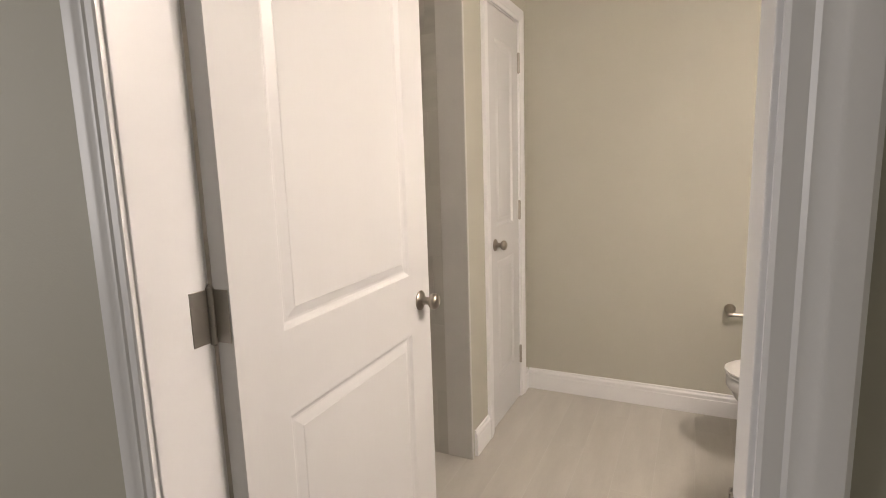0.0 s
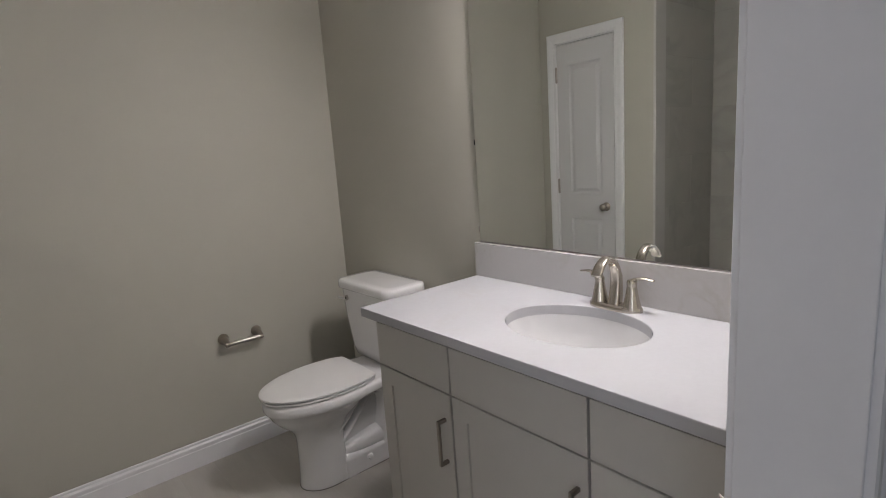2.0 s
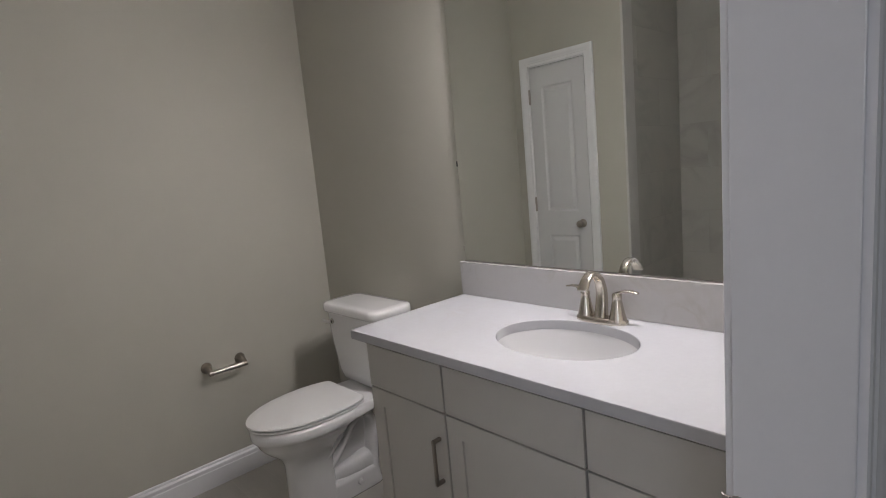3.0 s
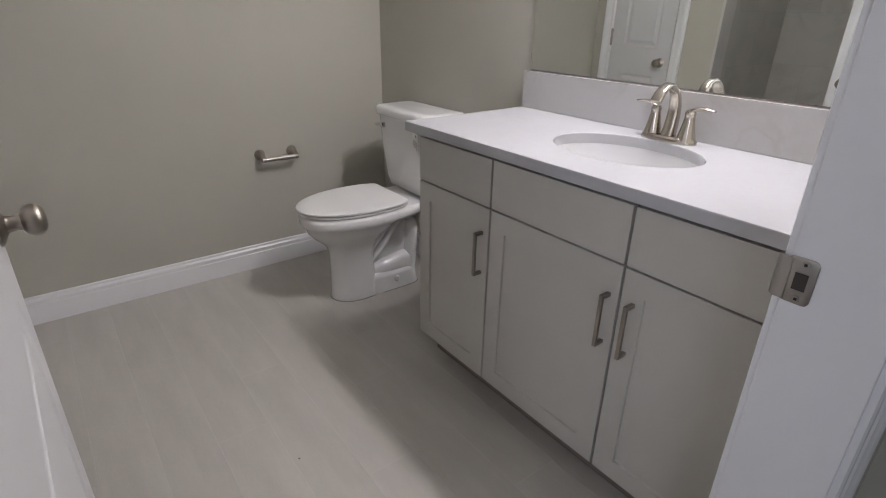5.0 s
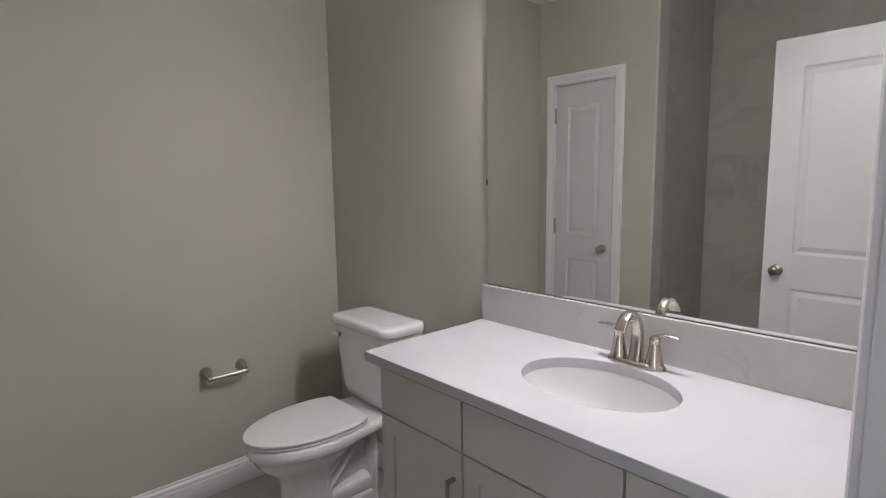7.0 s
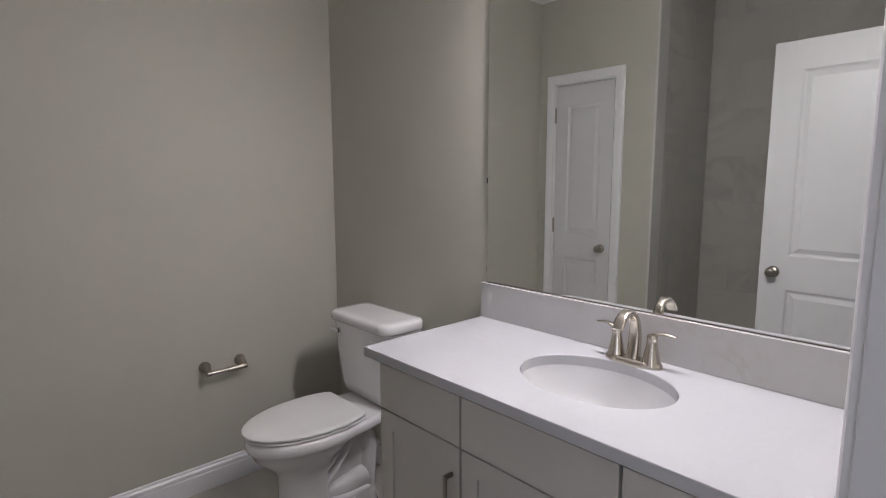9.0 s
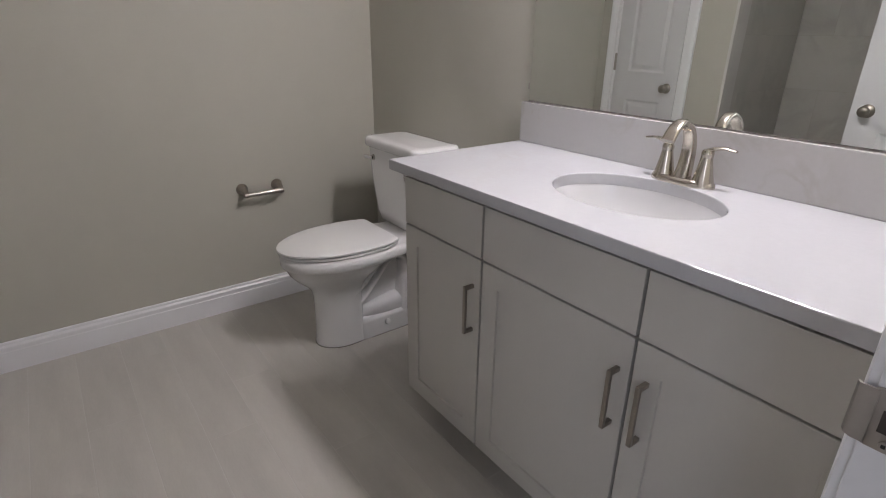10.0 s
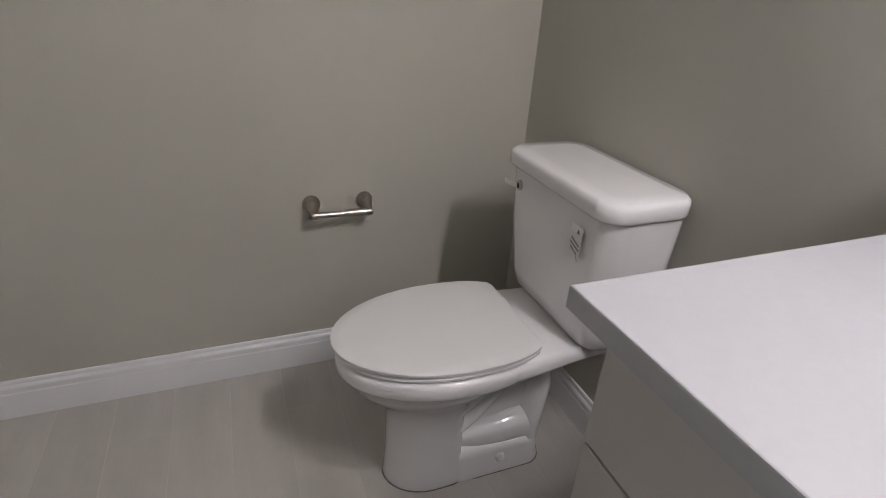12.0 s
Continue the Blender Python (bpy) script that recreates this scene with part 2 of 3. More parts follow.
GREIGE = "greige painted plaster wall"
wall("wall_north", GREIGE + " with the paper holder", [(-0.9, EAST + 0.115, NORTH, NORTH + 0.115, 0, CEIL)])
wall("wall_east", GREIGE + " behind the vanity and toilet", [(EAST, EAST + 0.115, SOUTH, NORTH, 0, CEIL)])
wall("wall_west", GREIGE + " with the closet door", [
    (WEST - 0.115, WEST, CR + 0.02, NORTH, 0, CEIL),
    (WEST - 0.115, WEST, AN + 0.012, CL - 0.02, 0, CEIL),
    (WEST - 0.115, WEST, CL - 0.02, CR + 0.02, DTOP + 0.02, CEIL)])
wall("wall_south", GREIGE + " with the entry doorway", [
    (-1.75, DL - 0.02, HALL_Y, SOUTH, 0, CEIL),
    (DR + 0.02, EAST + 0.115, HALL_Y, SOUTH, 0, CEIL),
    (DL - 0.02, DR + 0.02, HALL_Y, SOUTH, DTOP + 0.02, CEIL)])
wall("wall_alcove", "greige plaster wall round the tiled alcove", [
    (AW, WEST - 0.115, AN + 0.012, AN + 0.127, 0, CEIL),
    (AW - 0.127, AW - 0.012, SOUTH, NORTH, 0, CEIL)])
wall("wall_hall", "plain greige hall wall", [
    (-1.75, 1.335, -1.315, -1.2, 0, CEIL),
    (1.22, 1.335, -1.2, HALL_Y, 0, CEIL),
    # west end wall, left open for the assumed window
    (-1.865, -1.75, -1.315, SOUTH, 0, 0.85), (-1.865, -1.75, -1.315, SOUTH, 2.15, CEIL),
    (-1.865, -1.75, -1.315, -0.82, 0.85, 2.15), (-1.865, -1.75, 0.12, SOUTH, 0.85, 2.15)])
bm = cuboid(-1.865, 1.335, -1.315, HALL_Y, CEIL, CEIL + 0.1)
box(bm, -1.865, EAST + 0.115, HALL_Y, NORTH + 0.115, CEIL, CEIL + 0.1)
tagged(part("ceiling", bm, M_CEIL), "flat white painted ceiling", "ceiling", kind="structure")
floor = tagged(part("floor", cuboid(-0.9, EAST + 0.115, HALL_Y + 0.06, NORTH + 0.115, -0.06, -0.0004), M_GROUT), "grey-beige wood-look plank tile floor with pale joints", "floor", kind="structure")
tagged(part("floor_hall", cuboid(-1.865, 1.335, -1.315, HALL_Y + 0.06, -0.06, 0.0), M_RUG), "beige carpeted hall floor", "floor", kind="structure")

# assumed hall window, out of view, added round the lamp: frame with one pane
win = thing("assumed_window_1", "white framed hall window, assumed and unseen, round the added daylight lamp", "window", -1.80, -0.35, 0.85, kind="structure")
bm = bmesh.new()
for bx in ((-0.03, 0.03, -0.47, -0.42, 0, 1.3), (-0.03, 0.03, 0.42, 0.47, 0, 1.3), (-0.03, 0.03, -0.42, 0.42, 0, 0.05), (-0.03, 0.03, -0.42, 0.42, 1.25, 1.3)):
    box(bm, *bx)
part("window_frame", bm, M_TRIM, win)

BASE = [(0, 0), (0.015, 0), (0.015, 0.080), (0.0132, 0.083), (0.0132, 0.089), (0.0142, 0.092), (0.0140, 0.100), (0.0105, 0.106), (0.008, 0.108), (0.008, 0.115), (0.006, 0.119), (0, 0.119)]


def baseboard(a, b, out):
    ob = part("baseboard", prism(bmesh.new(), (*a, 0.0), (*b, 0.0), BASE, out), M_TRIM, sharp=25)
    return tagged(ob, "white moulded baseboard along the wall", "baseboard", kind="structure")


CW = 0.062
baseboard((WEST + 0.015, NORTH), (EAST - 0.015, NORTH), (0, -1, 0))
baseboard((EAST, VN + 0.002), (EAST, NORTH), (-1, 0, 0))
baseboard((WEST, CR + 0.005 + CW), (WEST, NORTH), (1, 0, 0))
baseboard((WEST, AN + 0.034), (WEST, CL - 0.005 - CW), (1, 0, 0))
baseboard((DR + 0.005 + CW, SOUTH), (VF + 0.07, SOUTH), (0, 1, 0))
baseboard((-1.7, HALL_Y), (DL - 0.005 - CW, HALL_Y), (0, -1, 0))
baseboard((DR + 0.005 + CW, HALL_Y), (1.205, HALL_Y), (0, -1, 0))

CASE = [(0, 0), (0.009, 0), (0.011, 0.004), (0.011, 0.018), (0.0135, 0.022), (0.0135, 0.030), (0.016, 0.036), (0.018, 0.042), (0.018, 0.058), (0.016, CW), (0, CW)]


def casing(parent, left, right, top, along, out, origin):
    """Three mitred mouldings round an opening; along: the wall's direction, out: off the wall."""
    o, al = Vector(origin), Vector(along)
    l, r = left - 0.005, right + 0.005
    t = top + 0.005
    for pos, away in ((l, -1), (r, 1)):
        a = o + al * pos
        part("casing", prism(bmesh.new(), a, a + Vector((0, 0, t)), CASE, out, al * away, 0.0, 1.0), M_TRIM, parent, sharp=25)
    part("casing", prism(bmesh.new(), o + al * l + Vector((0, 0, t)), o + al * r + Vector((0, 0, t)), CASE, out, (0, 0, 1), 1.0, 1.0), M_TRIM, parent, sharp=25)


# entry frame
frame_e = thing("door_frame_1", "white painted door frame with moulded casing", "door frame", kind="structure")
casing(frame_e, DL, DR, DTOP, (1, 0, 0), (0, -1, 0), (0, HALL_Y, 0))
casing(frame_e, DL, DR, DTOP, (1, 0, 0), (0, 1, 0), (0, SOUTH, 0))
part("jamb", cuboid(DL - 0.02, DL, HALL_Y - 0.001, SOUTH + 0.001, 0, DTOP, r=0.0015), M_TRIM, frame_e)
part("jamb", cuboid(DR, DR + 0.02, HALL_Y - 0.001, SOUTH + 0.001, 0, DTOP, r=0.0015), M_TRIM, frame_e)
part("jamb", cuboid(DL - 0.02, DR + 0.02, HALL_Y - 0.001, SOUTH + 0.001, DTOP, DTOP + 0.02, r=0.0015), M_TRIM, frame_e)


def rounded_plate(u0, u1, v0, v1, r, n=5):
    out = []
    for cu, cv, a0 in ((u1 - r, v1 - r, 0), (u0 + r, v1 - r, 90), (u0 + r, v0 + r, 180), (u1 - r, v0 + r, 270)):
        out += [(cu + r * math.cos(radians(a0 + 90 * i / n)), cv + r * math.sin(radians(a0 + 90 * i / n))) for i in range(n + 1)]
    return out


def strike_plate(parent):
    """Latch plate let into the jamb: rounded plate with a curved lip, a square hole and two screws."""
    yc, z = SOUTH - 0.013, 0.913
    bm = bmesh.new()
    ring = rounded_plate(yc - 0.018, yc + 0.016, z - 0.029, z + 0.029, 0.007)
    loft(bm, [[(DR + 0.0005, *p) for p in ring], [(DR - 0.0016, *p) for p in ring], [(DR - 0.0022, yc + (p[0] - yc) * 0.97, z + (p[1] - z) * 0.97) for p in ring]])
    lip = [(DR - 0.0022, yc + 0.010), (DR - 0.0022, yc + 0.019), (DR - 0.0005, yc + 0.0235), (DR + 0.003, yc + 0.0262), (DR + 0.0025, yc + 0.0277), (DR - 0.002, yc + 0.025), (DR - 0.0038, yc + 0.0195), (DR - 0.0036, yc + 0.010)]
    loft(bm, [[(x, y, z + dz * (1 - 0.12 * max(0, (y - yc - 0.02) / 0.015))) for x, y in lip] for dz in (-0.027, 0.027)])
    plate = part("strike_plate", bm, M_STEEL, parent, "satin steel strike plate")
    part("latch_hole", cuboid(DR - 0.0032, DR - 0.0023, yc - 0.010, yc + 0.004, z - 0.011, z + 0.010), M_HOLE, plate)
    for dz in (-0.022, 0.022):
        screw = part("screw", lathe(bmesh.new(), [(0.0042, 0), (0.0038, 0.0009), (0.001, 0.0013)], pose(DR - 0.0022, yc - 0.004, z + dz, 0, -90, 0), 12), M_STEEL, plate)
        part("screw_slot", cuboid(DR - 0.0040, DR - 0.0034, yc - 0.0056, yc - 0.0024, z + dz - 0.0016, z + dz + 0.0016), M_DARK, screw)


strike_plate(frame_e)
for hz in (0.27, 1.06, 1.80):
    part("hinge_leaf", cuboid(DL - 0.0005, DL + 0.0015, SOUTH - 0.034, SOUTH - 0.001, hz - 0.045, hz + 0.045, r=0.0006), M_STEEL, frame_e)

# closet frame
frame_c = thing("door_frame_2", "white painted closet door frame with moulded casing", "door frame", kind="structure")
casing(frame_c, CL, CR, DTOP - 0.021, (0, 1, 0), (1, 0, 0), (WEST, 0, 0))
for y0, y1, z0, z1 in ((CL - 0.02, CL, 0, DTOP), (CR, CR + 0.02, 0, DTOP), (CL, CR, DTOP - 0.021, DTOP + 0.02)):
    part("jamb", cuboid(WEST - 0.116, WEST + 0.001, y0, y1, z0, z1, r=0.0015), M_TRIM, frame_c)
part("strike_lip", cuboid(WEST - 0.004, WEST + 0.0035, CL - 0.006, CL + 0.001, 0.893, 0.937, r=0.001), M_STEEL, frame_c)
part("closet_back", cuboid(-0.62, -0.61, AN + 0.13, NORTH - 0.001, 0, CEIL - 0.001), M_WALL, frame_c)

# ---- doors ----


def panel_mesh(x0, x1, z0, z1, t):
    """A moulded panel on both faces of a slab of thickness t: sunk bead, flat, and raised field."""
    bm = bmesh.new()
    steps = [(0.0, 0.0), (0.004, 0.0005), (0.011, 0.0065), (0.016, 0.009), (0.021, 0.009), (0.040, 0.0035), (0.0415, 0.0022)]
    for face in (0, 1):
        rings = []
        for inset, deep in steps:
            y = deep if face == 0 else t - deep
            rings.append([(x0 + inset, y, z0 + inset), (x1 - inset, y, z0 + inset), (x1 - inset, y, z1 - inset), (x0 + inset, y, z1 - inset)])
        loft(bm, rings, cap0=False, cap1=True)
    return bm


def knob_bm(bm, x, z, t, side):
    """A turned door knob on one face; side: -1 front, 1 back."""
    m = pose(x, 0 if side < 0 else t, z, 90 if side < 0 else -90)
    lathe(bm, [(0.0286, 0.0000), (0.0286, 0.0026), (0.0264, 0.0053), (0.0194, 0.0088), (0.0128, 0.0123), (0.0114, 0.0158), (0.0107, 0.0246), (0.0121, 0.0290),
               (0.0167, 0.0317), (0.0207, 0.0352), (0.0229, 0.0405), (0.0233, 0.0449), (0.0220, 0.0502), (0.0189, 0.0541), (0.0132, 0.0572), (0.0070, 0.0585), (0.0018, 0.0590)], m, 36)


def panel_door(name, label, width, height, stile, hinges, m, knob_z):
    """A two-panel moulded door: hinge edge at its origin, leaf along +x, front face at y=0."""
    t = 0.035
    d = thing(name, label, "door", kind="structure")
    d.matrix_world = m
    g = 0.009
    bm = bmesh.new()
    xs = [0.0, stile, width - stile, width]
    zs = [g, 0.235, 0.835, 0.995, height - 0.13, height]
    for y in (0.0, t):
        grid = [[bm.verts.new((x, y, z)) for x in xs] for z in zs]
        for j in range(5):
            for i in range(3):
                if i == 1 and j in (1, 3):
                    continue
                bm.faces.new((grid[j][i], grid[j][i + 1], grid[j + 1][i + 1], grid[j + 1][i]))
    for x in (0.0, width):
        bm.faces.new([bm.verts.new(p) for p in ((x, 0, g), (x, t, g), (x, t, height), (x, 0, height))])
    for z in (g, height):
        bm.faces.new([bm.verts.new(p) for p in ((0, 0, z), (width, 0, z), (width, t, z), (0, t, z))])
    bmesh.ops.remove_doubles(bm, verts=bm.verts[:], dist=0.0001)
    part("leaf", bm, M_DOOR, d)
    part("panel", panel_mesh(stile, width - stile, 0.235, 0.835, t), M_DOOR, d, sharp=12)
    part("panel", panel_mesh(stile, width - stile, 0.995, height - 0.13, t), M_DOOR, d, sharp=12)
    for side in (-1, 1):
        bm = bmesh.new()
        knob_bm(bm, width - 0.062, knob_z, t, side)
        part("knob", bm, M_SATIN, d, "brushed nickel door knob")
    part("latch_plate", cuboid(width - 0.0005, width + 0.0012, 0.005, 0.030, knob_z - 0.028, knob_z + 0.028, r=0.0005), M_STEEL, d)
    part("latch", cuboid(width + 0.001, width + 0.008, 0.011, 0.024, knob_z - 0.008, knob_z + 0.008, r=0.003), M_STEEL, d)
    for hz in hinges:
        bm = bmesh.new()
        lathe(bm, [(0.0025, -0.052), (0.0075, -0.0475), (0.0075, -0.018), (0.0066, -0.0175), (0.0075, -0.017), (0.0075, 0.017), (0.0066, 0.0175), (0.0075, 0.018), (0.0075, 0.0475), (0.0025, 0.052)], pose(-0.0025, t + 0.005, hz), 16)
        box(bm, -0.0022, -0.0002, 0.003, t + 0.003, hz - 0.045, hz + 0.045, r=0.0006)
        part("hinge", bm, M_STEEL, d, "satin steel butt hinge")
    return d


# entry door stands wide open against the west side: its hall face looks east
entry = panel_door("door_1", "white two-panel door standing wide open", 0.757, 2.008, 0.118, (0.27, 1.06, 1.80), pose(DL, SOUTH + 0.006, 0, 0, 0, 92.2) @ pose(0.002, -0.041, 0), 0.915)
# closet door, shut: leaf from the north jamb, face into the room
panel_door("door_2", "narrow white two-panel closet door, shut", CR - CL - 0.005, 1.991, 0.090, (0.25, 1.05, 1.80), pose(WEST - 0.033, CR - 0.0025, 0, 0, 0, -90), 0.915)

# ---- vanity ----
J1, J2, GAP = 2.200, 1.760, 0.0034


def pull(parent, y, z0=0.478, z1=0.615):
    """A square bar pull on two short legs."""
    bm = bmesh.new()
    x = VF - 0.030
    box(bm, x, x + 0.008, y - 0.005, y + 0.005, z0, z1, r=0.0012)
    for z in (z0, z1 - 0.010):
        box(bm, x + 0.006, VF + 0.001, y - 0.005, y + 0.005, z, z + 0.010, r=0.001)
    part("handle", bm, M_SATIN, parent, "brushed nickel bar pull")


def shaker_door(parent, y0, y1, z0, z1, handle_y):
    """Frame with a sunk flat centre, and its pull."""
    bm = bmesh.new()
    w, deep, x0, x1 = 0.056, 0.006, VF, VF + 0.019
    rings = [[(x1, y0, z0), (x1, y1, z0), (x1, y1, z1), (x1, y0, z1)]]
    for inset, x in ((0.0, x0 + 0.0015), (0.0015, x0), (w, x0), (w + 0.0015, x0 + deep)):
        rings.append([(x, y0 + inset, z0 + inset), (x, y1 - inset, z0 + inset), (x, y1 - inset, z1 - inset), (x, y0 + inset, z1 - inset)])
    loft(bm, rings)
    door = part("door", bm, M_CAB, parent, sharp=20)
    pull(door, handle_y)


def vanity_unit(label, y0, y1, handle_y, end=False):
    v = thing("vanity_cabinet", label, "cabinet", group="vanity cabinets")
    bm = bmesh.new()
    t = 0.016
    xb = EAST - 0.004
    xf = VF + 0.0195
    for ya, yb in ((y0, y0 + t), (y1 - t, y1)):
        box(bm, xf, xb, ya, yb, 0.112, TOP - 0.030 if yb > VN - 0.001 or ya < VS + 0.001 else 0.66)
    box(bm, xf, xb, y0 + t, y1 - t, 0.112, 0.128)
    box(bm, xb - 0.01, xb, y0 + t, y1 - t, 0.128, TOP - 0.030)
    box(bm, xf, xf + 0.018, y0 + t, y1 - t, TOP - 0.060, TOP - 0.030)
    box(bm, xf, xf + 0.018, y0 + t, y1 - t, 0.680, 0.706)
    part("body", bm, M_CAB, v)
    # dark sheet added behind the fronts to draw the gaps' shade
    part("face_shadow_gap", cuboid(xf - 0.0008, xf - 0.0002, y0 + 0.001, y1 - 0.001, 0.114, TOP - 0.031), M_CABIN, v)
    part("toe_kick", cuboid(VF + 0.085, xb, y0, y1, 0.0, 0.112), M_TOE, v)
    part("drawer_front", cuboid(VF, VF + 0.019, y0 + GAP, y1 - GAP, 0.6935, 0.8305, r=0.0015), M_CAB, v)
    shaker_door(v, y0 + GAP, y1 - GAP, 0.113, 0.6885, handle_y)
    return v


vanity_unit("pale grey vanity cabinet with blank drawer beside the toilet", J1, VN, J1 + 0.030)
vanity_unit("pale grey sink base cabinet with blank drawer front", J2, J1, J2 + 0.028)
vanity_unit("pale grey vanity cabinet with blank drawer by the doorway", VS, J2, J2 - 0.036)

SX, SY, SAX, SAY = 1.463, 1.982, 0.153, 0.205      # sink: centre and half axes


def counter_slab():
    """A slab with an oval hole, eased along its edges."""
    x0, x1, y0, y1, z0, z1 = 1.181, EAST - 0.002, VS - 0.003, 2.600, TOP - 0.030, TOP
    n = 96
    angles = sorted([2 * math.pi * i / n for i in range(n)] + [math.atan2(cy - SY, cx - SX) % (2 * math.pi) for cx in (x0, x1) for cy in (y0, y1)])

    def rim(a, inset):
        c, s = math.cos(a), math.sin(a)
        k = min(((x1 if c > 0 else x0) - SX) / c if abs(c) > 1e-6 else 9, ((y1 if s > 0 else y0) - SY) / s if abs(s) > 1e-6 else 9)
        px, py = SX + c * k, SY + s * k
        return min(max(px, x0 + inset), x1 - inset), min(max(py, y0 + inset), y1 - inset)

    def oval(a, grow):
        c, s = math.cos(a), math.sin(a)
        k = 1 / math.sqrt((c / (SAX + grow)) ** 2 + (s / (SAY + grow)) ** 2)
        return SX + c * k, SY + s * k
    rings = [[(*oval(a, 0), z0) for a in angles], [(*oval(a, 0), z1 - 0.003) for a in angles], [(*oval(a, 0.001), z1 - 0.001) for a in angles], [(*oval(a, 0.003), z1) for a in angles],
             [(*rim(a, 0.0025), z1) for a in angles], [(*rim(a, 0.0007), z1 - 0.0008) for a in angles], [(*rim(a, 0), z1 - 0.003) for a in angles],
             [(*rim(a, 0), z0 + 0.002) for a in angles], [(*rim(a, 0.002), z0) for a in angles], [(*oval(a, 0), z0) for a in angles]]
    return loft(bmesh.new(), rings, False, False)


counter = thing("vanity_countertop", "white quartz vanity top with oval sink cutout", "countertop")
part("slab", counter_slab(), M_QUARTZ, counter, sharp=15)
part("backsplash", cuboid(EAST - 0.022, EAST - 0.002, VS - 0.003, 2.600, TOP + 0.0005, 1.000, r=0.0015), M_SPLASH, counter)

sink = thing("bathroom_sink", "white oval undermount china basin", "sink")
bm2 = bmesh.new()
rings = []
for k, z in [(1.07, -0.0305), (1.005, -0.0305), (0.995, -0.038), (0.975, -0.056), (0.940, -0.080), (0.88, -0.106), (0.79, -0.128), (0.65, -0.146), (0.46, -0.159), (0.25, -0.166), (0.115, -0.170)]:
    rings.append([(SX + SAX * k * math.cos(2 * math.pi * i / 64), SY + SAY * k * math.sin(2 * math.pi * i / 64), TOP + z) for i in range(64)])
loft(bm2, rings, False, False)
rings = []
for k, z in [(1.07, -0.0305), (1.07, -0.045), (1.02, -0.09), (0.90, -0.14), (0.72, -0.165), (0.4, -0.182), (0.115, -0.186)]:
    rings.append([(SX + SAX * k * math.cos(2 * math.pi * i / 64), SY + SAY * k * math.sin(2 * math.pi * i / 64), TOP + z) for i in range(64)])
loft(bm2, rings, False, True)
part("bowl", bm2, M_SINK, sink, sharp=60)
part("drain", lathe(bmesh.new(), [(0.031, -0.004), (0.031, 0.0), (0.026, 0.003), (0.020, 0.001), (0.016, 0.002), (0.003, 0.004)], pose(SX, SY, TOP - 0.169), 32), M_NICKEL, sink)

# ---- faucet ----
FX, FY = 1.645, 1.971
faucet = thing("faucet", "brushed nickel two-handle faucet with arched spout", "faucet", FX, FY, TOP)
bm = bmesh.new()
rings = []
for k, z in ((1.0, 0.0002), (1.0, 0.006), (0.97, 0.009), (0.88, 0.013), (0.70, 0.016)):
    ring = []
    for i in range(48):
        a = 2 * math.pi * i / 48
        c, s = math.cos(a), math.sin(a)
        ring.append((0.027 * k * math.copysign(abs(c) ** 0.8, c) - 0.006 * (1 - s * s), 0.082 * (1 - (1 - k) * 0.35) * math.copysign(abs(s) ** 0.75, s), z))
    rings.append(ring)
part("base", loft(bm, rings), M_NICKEL, faucet)
pts = arc_points([(-0.006, 0, 0.008), (0.003, 0, 0.045), (0.005, 0, 0.092), (-0.010, 0, 0.131), (-0.042, 0, 0.150), (-0.072, 0, 0.139), (-0.095, 0, 0.112)], 6)
n = len(pts)
sizes = []
for i in range(n):
    u = i / (n - 1)
    sizes.append((0.0185 - 0.0065 * min(1, u * 1.8) + 0.010 * max(0, u - 0.55), 0.0175 - 0.0110 * min(1, u * 1.3)))
part("spout", sweep(bmesh.new(), pts, sizes, 32, square=0.55), M_NICKEL, faucet)
part("lift_rod", lathe(bmesh.new(), [(0.0025, 0.0), (0.0025, 0.072), (0.005, 0.075), (0.0055, 0.079), (0.004, 0.083), (0.001, 0.084)], pose(0.028, 0, 0.010), 12), M_NICKEL, faucet)
for s in (-1, 1):
    bm = lathe(bmesh.new(), [(0.0275, 0.006), (0.0250, 0.013), (0.0210, 0.030), (0.0165, 0.052), (0.0135, 0.070), (0.0132, 0.074), (0.0142, 0.0765), (0.0142, 0.083), (0.011, 0.089), (0.004, 0.092)], pose(0, 0.051 * s, 0), 28)
    handle = part("handle", bm, M_NICKEL, faucet)
    lp = arc_points([(0.002, 0.049 * s, 0.086), (0.001, 0.066 * s, 0.094), (0.002, 0.088 * s, 0.098), (0.001, 0.115 * s, 0.095)], 5)
    ls = [(0.0105 + 0.001 * math.sin(2.6 * i / (len(lp) - 1)) - 0.005 * (i / (len(lp) - 1)) ** 3, 0.0060 - 0.0032 * i / (len(lp) - 1)) for i in range(len(lp))]
    part("lever", sweep(bmesh.new(), lp, ls, 16, (1, 0, 0)), M_NICKEL, handle)

# ---- mirror ----
mirror = thing("wall_mirror", "large frameless mirror above the vanity backsplash", "mirror")
part("glass", cuboid(EAST - 0.007, EAST - 0.001, VS, 2.582, 1.004, 2.040, r=0.001, seg=1), M_MIRROR, mirror)
part("bottom_channel", cuboid(EAST - 0.0095, EAST - 0.0005, VS, 2.582, 1.0005, 1.0038), M_CAULK, mirror)
for cz in (1.04, 1.36):
    part("edge_clip", cuboid(EAST - 0.009, EAST - 0.0008, 2.583, 2.586, cz, cz + 0.02, r=0.0005), M_DARK if cz > 1.2 else M_STEEL, mirror)

